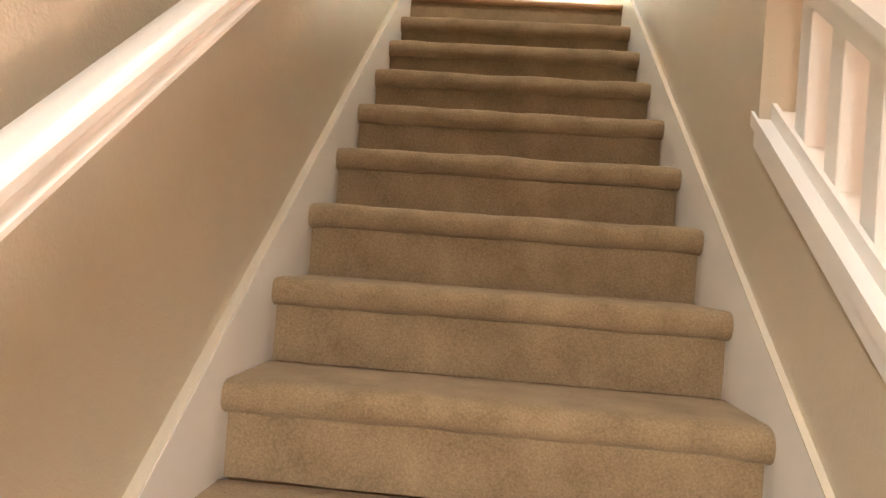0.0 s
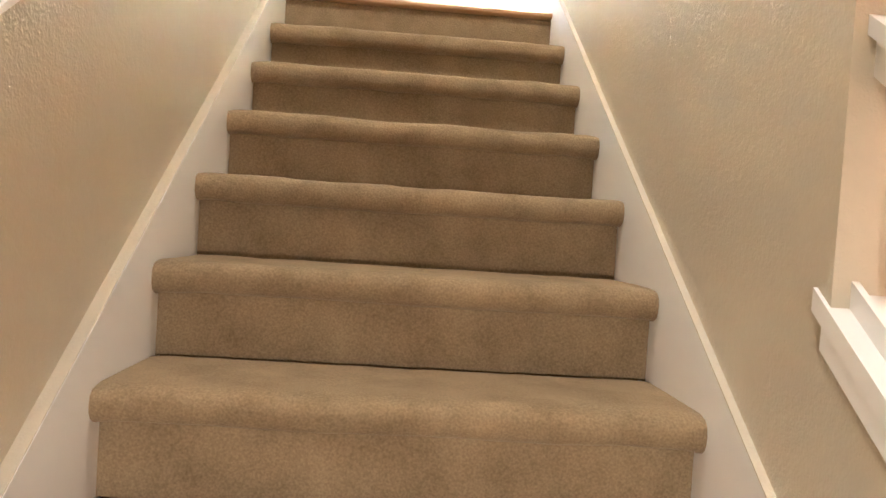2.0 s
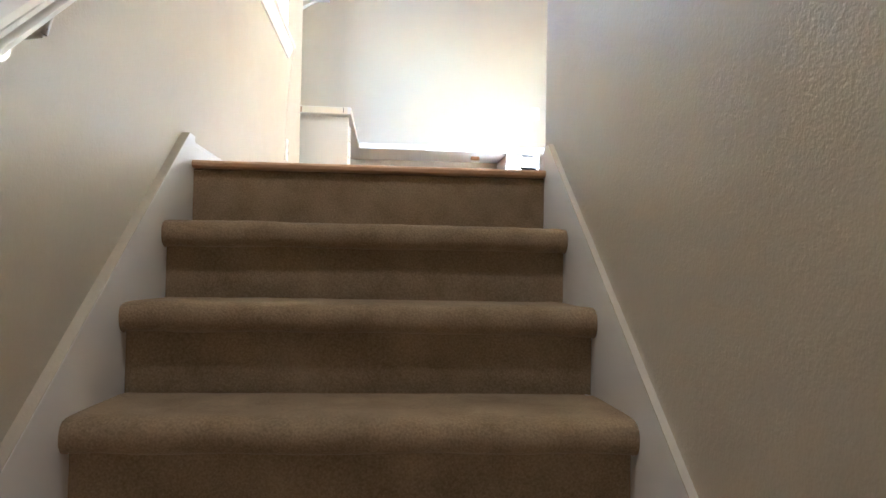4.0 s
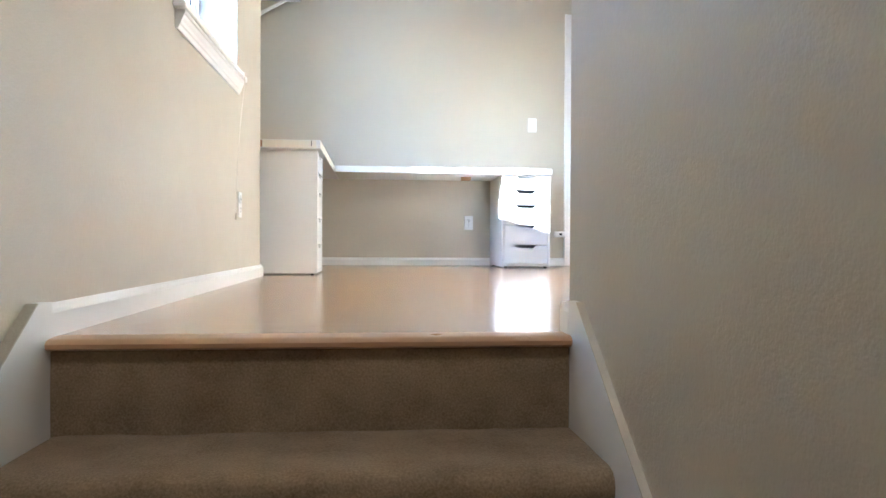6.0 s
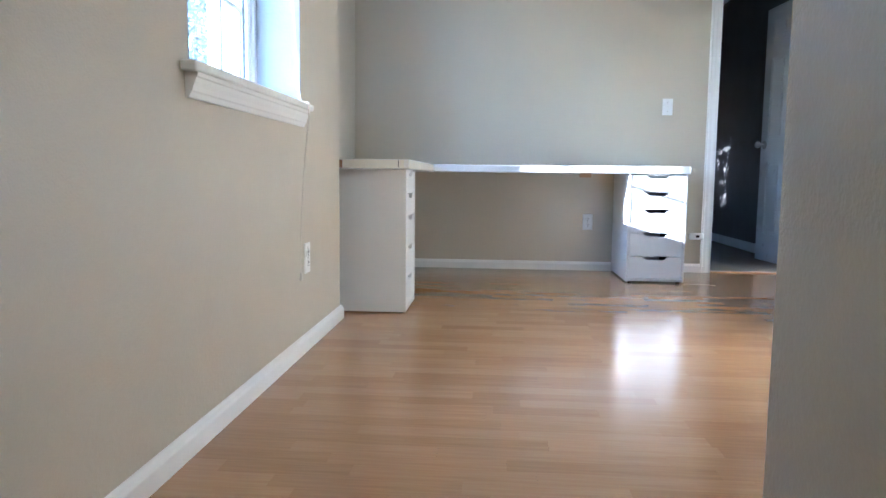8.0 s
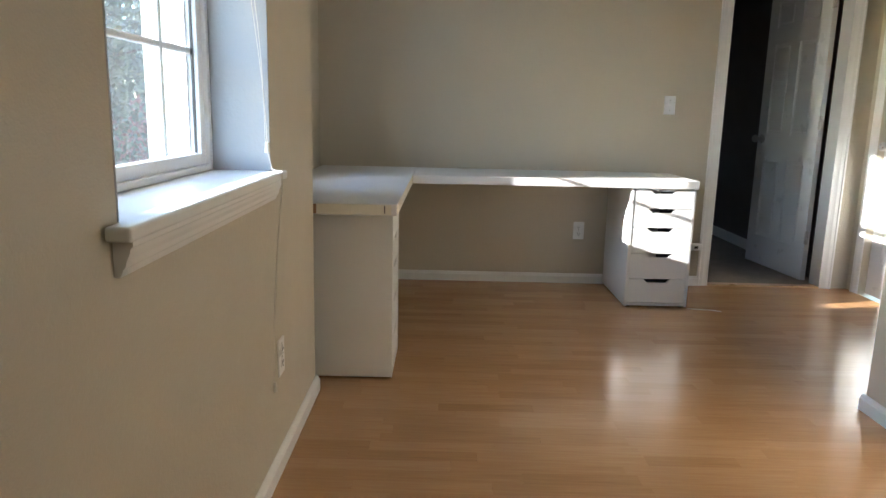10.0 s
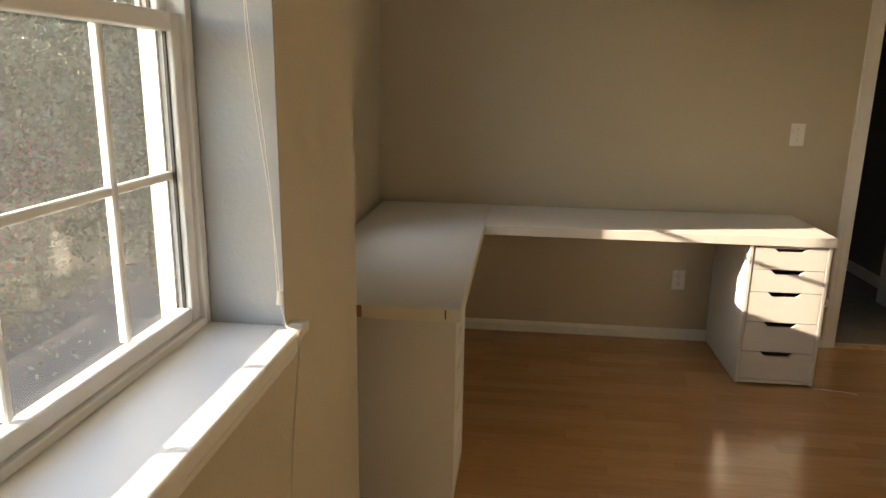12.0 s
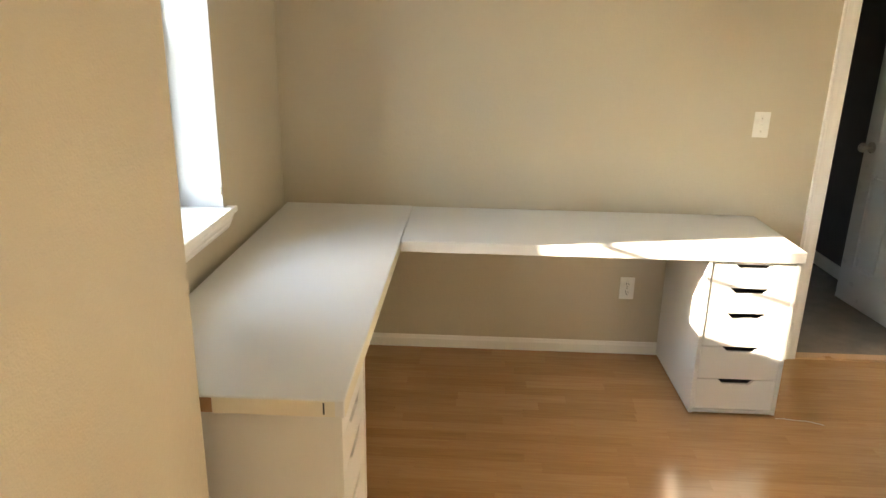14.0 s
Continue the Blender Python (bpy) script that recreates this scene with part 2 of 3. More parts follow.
structure("wall_stair_east", boxes(
    (XR, -1.79, LOW, XR + 0.115, 0.055, TOP),
    (XR, YB, -0.33, XR + 0.115, -1.79, TOP)), WALL, "beige painted stairwell wall beside the carpeted stairs", "wall")
structure("wall_stair_head", boxes((XR + 0.115, -0.06, -0.3, XP + 0.12, 0.055, TOP)), WALL, "beige painted wall beside the stair head", "wall")
structure("wall_south", boxes((XL, YB - 0.12, LOW - 0.2, XR + 0.115, YB, TOP)), WALL, "beige painted end wall of the lower hall", "wall")
structure("ceiling", boxes((XN - 0.22, YB, TOP, XE + 0.3, YF + 0.12, TOP + 0.15)), CEILING, "white painted ceiling", "ceiling")

# half wall under the open balustrade, cut to the slope of the stairs
def slope(y, lift):
    return y * RISE / RUN + lift

CAPZ = 0.432
bm = bmesh.new()
prism(bm, [(-1.79, LOW), (-1.79, slope(-1.79, CAPZ - 0.03)), (-3.55, slope(-3.55, CAPZ - 0.03)), (-3.55, LOW)], "x", XR, XR + 0.115)
structure("wall_half", bm, WALL, "beige painted sloping half wall below the balusters", "wall")

# lower room beyond the balusters
structure("wall_lower_room", boxes((4.3, -5.4, LOW, 4.42, -0.5, -0.33), (XR + 0.115, -0.62, LOW, 4.3, -0.5, -0.33), (XR + 0.115, -5.52, LOW, 4.42, -5.4, -0.33)),
          ROOMPAINT, "peach lit painted walls of the lower room", "wall")
structure("wall_lower_ledge", boxes((XR + 0.115, -0.72, LOW, 2.05, -0.625, -0.77), bevel=0.004), ROOMPAINT, "peach painted ledge on the lower room wall", "wall")
cupboard = empty("wall_cupboard", (2.1, -0.62, LOW), "white cupboard with a dark open shelf on top", "cupboard")
part("body", box(bmesh.new(), 0, -0.42, 0, 0.9, 0, 1.78, 0.004, 2), BOARD, cupboard)
part("top_board", box(bmesh.new(), -0.01, -0.44, 1.78, 0.91, 0, 1.80, 0.004, 2), BOARD, cupboard)
part("shelf_back", boxes((0, -0.36, 1.80, 0.9, 0, 2.0)), DARKPAINT, cupboard, "dark grey shelf back")
structure("ceiling_lower_room", boxes((XR + 0.115, -5.4, -0.33, 4.42, -0.5, -0.2)), CEILING, "white painted lower room ceiling", "ceiling")
structure("floor_lower", boxes((XL, YB, LOW - 0.2, 4.42, -RUN * STEPS + 0.25, LOW), (XR + 0.115, -3.5, LOW - 0.2, 4.42, -0.5, LOW)), HALLCARPET, "beige carpeted lower floor", "floor")

# hall beyond the doorway
HW = (6.27, 6.68, 0.88, 1.56)   # unseen sun opening added in the hall's west wall: y, y, z, z
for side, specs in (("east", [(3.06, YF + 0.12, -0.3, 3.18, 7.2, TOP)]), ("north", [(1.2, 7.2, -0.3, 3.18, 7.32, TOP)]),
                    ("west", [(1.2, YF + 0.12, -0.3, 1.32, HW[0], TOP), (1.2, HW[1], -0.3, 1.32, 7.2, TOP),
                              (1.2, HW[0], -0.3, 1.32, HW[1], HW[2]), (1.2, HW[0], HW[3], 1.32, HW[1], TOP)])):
    structure("wall_hall_" + side, boxes(*specs), DARKPAINT, "hall wall darkened in its paint for the dim hall", "wall")
structure("ceiling_hall", boxes((1.2, YF + 0.12, TOP, 3.18, 7.32, TOP + 0.12)), CEILING, "white painted hall ceiling", "ceiling")
structure("floor_hall", boxes((1.2, YF + 0.06, -0.2, 3.18, 7.3, 0.006)), HALLCARPET, "grey beige hall carpet", "floor")
structure("baseboard_hall", boxes((3.045, 5.3, 0.006, 3.06, 7.2, 0.09)), TRIM, "white painted hall baseboard", "baseboard")
structure("threshold", boxes((D1[0], YF - 0.005, -0.02, D1[1], YF + 0.06, 0.009), bevel=0.003), NOSE, "thin wooden threshold strip in the doorway", "threshold")

# ---- stairs ----
stairs = empty("staircase", (0, 0, 0), "straight stairs fully covered in tan carpet", "stairs", kind="structure")


def step_mesh(seed):
    """One carpeted step: padded nosing, tread behind it, riser below; origin at the nosing's top front."""
    rnd = random.Random(seed)
    outline = [(0.27, -0.002), (0.12, -0.001), (0.05, 0.0), (0.028, -0.0005), (0.012, -0.005), (0.003, -0.014), (0.0, -0.027),
               (0.001, -0.042), (0.007, -0.053), (0.016, -0.059), (0.028, -0.063), (0.044, -0.060), (0.044, -0.12), (0.044, -0.19)]
    cols = 56
    bm = bmesh.new()
    grid = []
    for i in range(cols + 1):
        x = -0.004 + 0.998 * i / cols
        line = []
        for j, (y, z) in enumerate(outline):
            p = Vector((x * 7, y * 9 + seed * 3.1, z * 9))
            soft = 0.0045 if 2 < j < 11 else 0.0022
            near = min(1.0, max(0.0, min(x - 0.002, 0.986 - x)) / 0.02)
            dy = noise.noise(p) * soft + noise.noise(p * 4.3) * 0.0014
            dz = noise.noise(p + Vector((5, 2, 1))) * soft + noise.noise(p * 4.1) * 0.0014
            line.append(bm.verts.new((x, y + dy + 0.005 * (1 - near) ** 2, z + dz - 0.004 * (1 - near) ** 2)))
        grid.append(line)
    for a, b in zip(grid, grid[1:]):
        for j in range(len(outline) - 1):
            bm.faces.new((a[j], a[j + 1], b[j + 1], b[j]))
    bmesh.ops.recalc_face_normals(bm, faces=bm.faces)
    return bm


for k in range(1, STEPS):
    ob = part("step", step_mesh(k), CARPET, stairs, "", True)
    ob.location = (0, -k * RUN - 0.012, -k * RISE + 0.005)
    ob.rotation_euler = (0, 0, radians(-0.6))
bm = bmesh.new()
prism(bm, [(0.02, -0.021), (0.006, -0.025), (0.004, -0.1), (0.006, -0.2), (0.02, -0.2)], "x", 0.0, 0.988)
part("riser", bm, CARPET, stairs, "tan carpeted top riser", True)
bm = bmesh.new()
prism(bm, [(0.055, 0.001), (0.0, 0.001), (-0.012, -0.002), (-0.018, -0.008), (-0.016, -0.016), (-0.008, -0.021), (0.055, -0.021)], "x", 0.001, 0.988)
part("stair_nosing", bm, NOSE, stairs, "honey wood nosing at the top of the stairs", True)
bm = bmesh.new()
prism(bm, [(0.3, -0.02), (0.3, -0.3), (-RUN * STEPS, LOW - 0.19), (-RUN * STEPS, LOW), (-3.4, slope(-3.4, -0.24)), (-0.2, slope(-0.2, -0.24)), (0.03, -0.205), (0.03, -0.02)], "x", 0.0, 0.984)
part("carriage", bm, CHIP, stairs, "hidden wooden carriage")

# skirt boards: plumb cut at the top, upper edge in the wall's paint
def skirt(side):
    x0, x1 = (XL, 0.002) if side == "l" else (0.986, XR)
    lift, crest, foot = 0.097, 0.068, -RUN * STEPS
    start = (crest - lift) * RUN / RISE
    bm = bmesh.new()
    prism(bm, [(0.012, crest), (0.012, -0.32), (foot, slope(foot, -0.32)), (foot, slope(foot, lift)), (start, crest)], "x", x0, x1)
    ob = structure("trim_skirt_" + ("west" if side == "l" else "east"), bm, TRIM, "white painted sloping stair skirt board", "trim")
    bm = bmesh.new()
    prism(bm, [(start, crest), (start - 0.002, crest + 0.0015), (foot, slope(foot, lift + 0.003)), (foot, slope(foot, lift))], "x", x0, x1 - 0.001 if side == "l" else x1)
    part("top_edge", bm, WALL, ob, "beige painted upper edge")


skirt("l")
skirt("r")


def base_profile(out, h=0.063):
    return [(0, 0.0), (out, 0.0), (out, h * 0.72), (out * 0.7, h * 0.82), (out * 0.55, h * 0.93), (out * 0.25, h), (0, h)]


def baseboard(name, along, at, a, b, sign=1, out=0.016, h=0.063):
    """A moulded baseboard on a wall face at x or y = at, that stands out by sign."""
    bm = bmesh.new()
    line = [(at + sign * u, w) for u, w in base_profile(out, h)]
    prism(bm, line, along, a, b)
    return structure(name, bm, TRIM, "white painted moulded baseboard", "baseboard")


baseboard("baseboard_west", "y", XL, 0.0122, YC + 0.016)
baseboard("baseboard_return", "x", YC, XN, XL)
baseboard("baseboard_north", "x", YF, XN, 2.19, -1)
baseboard("baseboard_recess", "y", XN, YC + 0.016, YF - 0.016)
baseboard("baseboard_stair_end", "x", 0.055, XR - 0.016, XP - 0.016)
baseboard("baseboard_partition", "y", XP, 0.071, YP + 0.016, -1)
baseboard("baseboard_partition_end", "x", YP, XP, XE)
baseboard("baseboard_stair_east", "y", XR, 0.0122, 0.055, -1)
baseboard("baseboard_east", "y", XE, YP + 0.016, D2[0] - 0.07, -1)

# ---- casings and doors ----
def casing(name, bm_specs, label):
    bm = bmesh.new()
    for s in bm_specs:
        prism(bm, *s)
    return structure(name, bm, TRIM, label, "trim")


def casing_profile(a, b, face, sign):
    """Colonial casing section from its outer edge a to its inner edge b on a face."""
    w = b - a
    return [(a, face), (a, face + sign * 0.017), (a + w * 0.18, face + sign * 0.018), (a + w * 0.28, face + sign * 0.013), (a + w * 0.62, face + sign * 0.012),
            (a + w * 0.8, face + sign * 0.009), (b, face + sign * 0.007), (b, face)]


casing("trim_door_north", [
    (casing_profile(D1[0] - 0.062, D1[0] - 0.004, YF, -1), "z", 0.0, D1[2] + 0.062),
    (casing_profile(D1[1] + 0.062, D1[1] + 0.004, YF, -1), "z", 0.0, D1[2] + 0.062)], "white moulded door casing with paint wear")
casing("trim_door_north_head", [
    ([(y, z) for z, y in casing_profile(D1[2] + 0.062, D1[2] + 0.004, YF, -1)], "x", D1[0] - 0.004, D1[1] + 0.004)], "white moulded door head casing")
structure("trim_door_jamb", boxes((D1[0] - 0.004, YF - 0.006, 0, D1[0] + 0.012, YF + 0.125, D1[2]), (D1[1] - 0.012, YF - 0.006, 0, D1[1] + 0.004, YF + 0.125, D1[2]),
          (D1[0] + 0.012, YF - 0.006, D1[2] - 0.014, D1[1] - 0.012, YF + 0.125, D1[2])), TRIM, "white painted door jamb", "trim")
casing("trim_door_east", [([(x, y) for y, x in casing_profile(D2[1] + 0.066, D2[1] + 0.004, XE, -1)], "z", 0.0, D2[2] + 0.06)], "white moulded casing of the side door")


def panel_door(name, w, h, label):
    """Six-panel door leaf, hinged at x = 0, standing along +x; 35 mm thick."""
    door = empty(name, (0, 0, 0), label, "door", kind="structure")
    th = 0.035
    bm = bmesh.new()
    box(bm, 0, -th / 2 + 0.008, 0.0, w, th / 2 - 0.008, h)
    part("door_core", bm, DOORPAINT, door)
    stile, mid = 0.11, 0.10
    cols = [(stile, (w - mid) / 2), ((w + mid) / 2, w - stile)]
    rows = [(0.22, 0.80), (0.98, 1.62), (1.74, h - 0.11)]
    for side in (-1, 1):
        y0, y1 = (th / 2 - 0.008, th / 2) if side > 0 else (-th / 2, -th / 2 + 0.008)
        bm = bmesh.new()
        box(bm, 0, y0, 0, stile, y1, h)
        box(bm, w - stile, y0, 0, w, y1, h)
        box(bm, cols[0][1], y0, 0.0, cols[1][0], y1, h)
        zs = [0.0] + [z for r in rows for z in r] + [h]
        for a, b in zip(zs[::2], zs[1::2]):
            for c in cols:
                box(bm, c[0], y0, a, c[1], y1, b)
        part("door_face", bm, DOORPAINT, door)
        for c in cols:
            for r in rows:
                bm = bmesh.new()
                box(bm, c[0] + 0.022, y0 + 0.001, r[0] + 0.022, c[1] - 0.022, y1 - 0.001, r[1] - 0.022, 0.006, 2)
                part("door_panel", bm, DOORPAINT, door)
    for side in (-1, 1):
        bm = bmesh.new()
        s = side * th / 2
        rod(bm, (w - 0.065, s, 0.94), (w - 0.065, s + side * 0.008, 0.94), 0.032, 24)
        rod(bm, (w - 0.065, s, 0.94), (w - 0.065, s + side * 0.045, 0.94), 0.011, 16)
        ball(bm, (w - 0.065, s + side * 0.058, 0.94), 0.028, (1, 0.8, 1))
        part("door_knob", bm, NICKEL, door, "round satin nickel knob", True)
    for z in (0.30, 1.07, 1.84):
        bm = bmesh.new()
        box(bm, -0.036, -th / 2 - 0.0035, z - 0.045, 0.004, -th / 2 + 0.001, z + 0.045, 0.001, 1)
        rod(bm, (-0.016, -th / 2 - 0.006, z - 0.046), (-0.016, -th / 2 - 0.006, z + 0.046), 0.0065, 12)
        for dz in (-0.03, 0, 0.03):
            rod(bm, (-0.028, -th / 2 - 0.0045, z + dz), (-0.028, -th / 2 - 0.001, z + dz), 0.004, 8)
        part("hinge", bm, NICKEL, door, "satin nickel butt hinge", True)
    return door


door = panel_door("door_1", 0.735, 2.02, "white six-panel door standing open into the dark hall")
door.matrix_world = Matrix.Translation((D1[1] - 0.035, YF + 0.168, 0.012)) @ Matrix.Rotation(radians(95.5), 4, "Z") @ Matrix.Diagonal((1, -1, 1, 1))
door2 = panel_door("door_2", 0.79, 2.03, "white six-panel door standing closed in the side wall")
door2.matrix_world = Matrix.Translation((XE + 0.06, D2[0] + 0.005, 0.008)) @ Matrix.Rotation(radians(90), 4, "Z")


# ---- windows ----
def window(name, x_in, span, label, muntins):
    """A white single-hung window in a wall that faces +x. x_in: room face of the wall."""
    y0, y1, z0, z1 = span
    xf = x_in - 0.16
    win = empty(name, (0, 0, 0), label, "window", kind="structure")
    fr = 0.028
    bm = bmesh.new()
    for s in ((xf - 0.06, y0, z0, xf, y0 + fr, z1), (xf - 0.06, y1 - fr, z0, xf, y1, z1), (xf - 0.06, y0 + fr, z0, xf, y1 - fr, z0 + 0.018), (xf - 0.06, y0 + fr, z1 - fr, xf, y1 - fr, z1)):
        box(bm, *s, 0.003, 2)
    part("window_frame", bm, VINYL, win)
    meet = 1.525
    for low, (a, b, xs) in enumerate(((meet - 0.012, z1 - fr, xf - 0.05), (z0 + 0.018, meet + 0.018, xf - 0.024))):
        st = 0.036
        bm = bmesh.new()
        ya, yb = y0 + fr, y1 - fr
        for s in ((ya, a, ya + st, b), (yb - st, a, yb, b), (ya + st, a, yb - st, a + st - 0.004), (ya + st, b - 0.034, yb - st, b)):
            box(bm, xs - 0.016, s[0], s[1], xs + 0.014, s[2], s[3], 0.004, 2)
        sash = part("sash", bm, VINYL, win)
        bm = boxes((xs - 0.014, ya + st - 0.004, a + st - 0.006, xs - 0.011, ya + st + 0.003, b - 0.03), (xs - 0.0165, yb - st - 0.006, a + st - 0.006, xs - 0.0145, yb - st + 0.004, b - 0.03), (xs - 0.004, yb - st - 0.004, a + st - 0.004, xs + 0.002, yb - st + 0.002, b - 0.03))
        part("gasket", bm, DARK, sash, "dark rubber glazing gasket")
        zm = 1.243 if low else (a + b) / 2
        cuts = [ya + st, *muntins, yb - st]
        for y in muntins:
            part("muntin", box(bmesh.new(), xs - 0.020, y - 0.008, a + st - 0.002, xs - 0.003, y + 0.008, b - 0.032, 0.003, 1), VINYL, sash)
        for c, d in zip(cuts, cuts[1:]):
            c2, d2 = (c + 0.008 if c in muntins else c - 0.002), (d - 0.008 if d in muntins else d + 0.002)
            part("muntin", box(bmesh.new(), xs - 0.019, c2, zm - 0.008, xs - 0.004, d2, zm + 0.008, 0.003, 1), VINYL, sash)
        bm = bmesh.new()
        c, d, e, f = ya + st - 0.006, yb - st + 0.006, a + st - 0.012, b - 0.028
        bm.faces.new([bm.verts.new((xs - 0.012, *p)) for p in ((c, e), (d, e), (d, f), (c, f))])
        pane = part("pane", bm, GLASS, sash, "clear glass pane")
        pane.visible_shadow = False
    return win


MUNT = (1.285, 1.578)
window("window_1", XL, W1, "white vinyl window with divided panes beside the stairs", MUNT)
window("window_2", XN, W2, "white vinyl window with divided panes above the desk", (3.28,))


def stool(name, x_in, span):
    """Sill board with ears and a moulded apron below it."""
    y0, y1, z0, _ = span
    ob = empty(name, (0, 0, 0), "white painted window sill with moulded apron", "sill", kind="structure")
    bm = bmesh.new()
    box(bm, x_in - 0.165, y0, z0 - 0.0235, x_in + 0.01, y1, z0 - 0.0003)
    box(bm, x_in, y0 - 0.045, z0 - 0.024, x_in + 0.04, y1 + 0.04, z0, 0.006, 3)
    part("sill_board", bm, TRIM, ob)
    bm = bmesh.new()
    z = z0 - 0.024
    line = [(0, z), (0.031, z), (0.031, z - 0.010), (0.027, z - 0.013), (0.025, z - 0.022), (0.020, z - 0.032), (0.018, z - 0.042), (0.014, z - 0.046), (0.012, z - 0.052), (0.009, z - 0.058), (0, z - 0.058)]
    prism(bm, [(x_in + u, w) for u, w in line], "y", y0 - 0.020, y1 + 0.015)
    part("apron", bm, TRIM, ob)
    return ob


def surround(tag, x_in, x_out, span):
    """Painted lining of the opening, greyed for its shade, and white trim round it outside."""
    y0, y1, z0, z1 = span
    bm = bmesh.new()
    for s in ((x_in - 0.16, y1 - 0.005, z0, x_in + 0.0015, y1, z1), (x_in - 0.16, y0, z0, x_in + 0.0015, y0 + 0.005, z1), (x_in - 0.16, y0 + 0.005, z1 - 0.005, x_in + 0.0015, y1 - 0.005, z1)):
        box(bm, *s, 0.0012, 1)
    structure("trim_reveal_" + tag, bm, REVEAL, "window reveal with its shade greyed into the paint", "trim")
    bm = boxes((x_out - 0.02, y1 - 0.006, z0 - 0.05, x_out - 0.001, y1 + 0.07, z1 + 0.05), (x_out - 0.02, y0 - 0.07, z0 - 0.05, x_out - 0.001, y0 + 0.028, z1 + 0.05),
               (x_out - 0.02, y0 + 0.028, z1 - 0.02, x_out - 0.001, y1 - 0.006, z1 + 0.05), (x_out - 0.02, y0 + 0.028, z0 - 0.05, x_out - 0.001, y1 - 0.006, z0 - 0.005))
    structure("trim_outside_" + tag, bm, VINYL, "white outside window trim", "trim")


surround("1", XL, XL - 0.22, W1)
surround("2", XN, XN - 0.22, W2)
stool("window_sill_1", XL, W1)
stool("window_sill_2", XN, W2)

# ---- blind cords ----
def cord(points, r):
    data = bpy.data.curves.new("cord", "CURVE")
    data.dimensions, data.bevel_depth, data.bevel_resolution = "3D", r, 2
    s = data.splines.new("POLY")
    s.points.add(len(points) - 1)
    for p, q in zip(s.points, points):
        p.co = (*q, 1)
    data.materials.append(CORD)
    ob = new("cord", data)
    return ob


def blind_cord(x_in, span, long):
    y = span[1] - 0.012
    z0 = span[2]
    ob = empty("blind_cord", (x_in - 0.03, y, 1.0), "thin pale blind cords hanging by the window", "cord")
    inv = Matrix.Translation(ob.location).inverted()
    for k in (0, 1):
        line = []
        for i in range(17):
            u = i / 16
            z = span[3] - 0.02 + (z0 + 0.075 - span[3]) * u
            line.append((x_in - 0.058 + 0.054 * u ** 1.4 + 0.009 * k * (1 - u) + 0.006 * math.sin(u * 9 + k), y - 0.02 + 0.014 * u, z))
        c = cord(line, 0.0012)
        c.parent, c.matrix_parent_inverse = ob, inv
    end = Vector((x_in - 0.003, y - 0.006, z0 + 0.06))
    bm = bmesh.new()
    rod(bm, end + Vector((0, 0, 0.02)), end - Vector((0, 0, 0.008)), 0.005, 12, 0.008)
    t = part("tassel", bm, CORD, ob, "small plastic cord tassel", True)
    t.matrix_parent_inverse = inv
    if long:
        yl = y - 0.035
        for k in (0, 1):
            line = [(x_in - 0.003, y - 0.006, z0 + 0.055), (x_in + 0.012, y - 0.015, z0 + 0.006), (x_in + 0.042, yl + 0.010 * k, z0 + 0.003), (x_in + 0.0425, yl + 0.010 * k, z0 - 0.03)]
            line += [(x_in + 0.008 + 0.034 * (1 - i / 12) ** 2, yl + 0.010 * k * (1 - i / 12), z0 - 0.05 - 0.575 * i / 12) for i in range(13)]
            c = cord(line, 0.0012)
            c.parent, c.matrix_parent_inverse = ob, inv
        bm = bmesh.new()
        rod(bm, (x_in + 0.009, yl, z0 - 0.615), (x_in + 0.009, yl, z0 - 0.645), 0.004, 12, 0.007)
        t = part("tassel", bm, CORD, ob, "small plastic cord tassel", True)
        t.matrix_parent_inverse = inv
    return ob


blind_cord(XL, W1, True)
blind_cord(XN, W2, False)


# ---- plates on the walls ----
def wall_plate(name, kind, label, group=""):
    """Lies in the xz plane, faces -y, centre at the origin."""
    ob = empty(name, (0, 0, 0), label, "outlet" if kind == "outlet" else "light switch", group)
    bm = bmesh.new()
    box(bm, -0.036, -0.006, -0.058, 0.036, 0, 0.058, 0.003, 2)
    part("plate", bm, PLATE, ob)
    if kind == "outlet":
        for z in (-0.02, 0.02):
            bm = bmesh.new()
            rod(bm, (0, -0.0085, z), (0, -0.004, z), 0.0165, 20)
            face = part("socket", bm, PLATE, ob, "", True)
            bm = boxes((-0.0075, -0.0092, z - 0.002, -0.005, -0.0082, z + 0.008), (0.005, -0.0092, z - 0.001, 0.0075, -0.0082, z + 0.007))
            rod(bm, (0, -0.0092, z - 0.009), (0, -0.0082, z - 0.009), 0.003, 10)
            part("slot", bm, DARK, face, "dark socket slots")
        bm = bmesh.new()
        rod(bm, (0, -0.0075, 0), (0, -0.005, 0), 0.003, 10)
        part("screw", bm, BRASSY, ob)
    else:
        part("surround", boxes((-0.006, -0.0075, -0.013, 0.006, -0.005, 0.013)), PLATE, ob)
        bm = bmesh.new()
        box(bm, -0.004, -0.02, -0.004, 0.004, -0.004, 0.005, 0.0015, 1)
        bmesh.ops.rotate(bm, verts=bm.verts, cent=(0, -0.004, 0), matrix=Matrix.Rotation(radians(28), 3, "X"))
        part("toggle", bm, PLATE, ob)
        for z in (-0.03, 0.03):
            bm = bmesh.new()
            rod(bm, (0, -0.0072, z), (0, -0.005, z), 0.003, 10)
            part("screw", bm, BRASSY, ob)
    return ob


wall_plate("light_switch", "switch", "white toggle light switch on the beige wall").location = (1.893, YF, 1.171)
outlet = wall_plate("wall_outlet", "outlet", "white double outlet under the desk", "wall outlets")
outlet.location = (1.362, YF, 0.352)
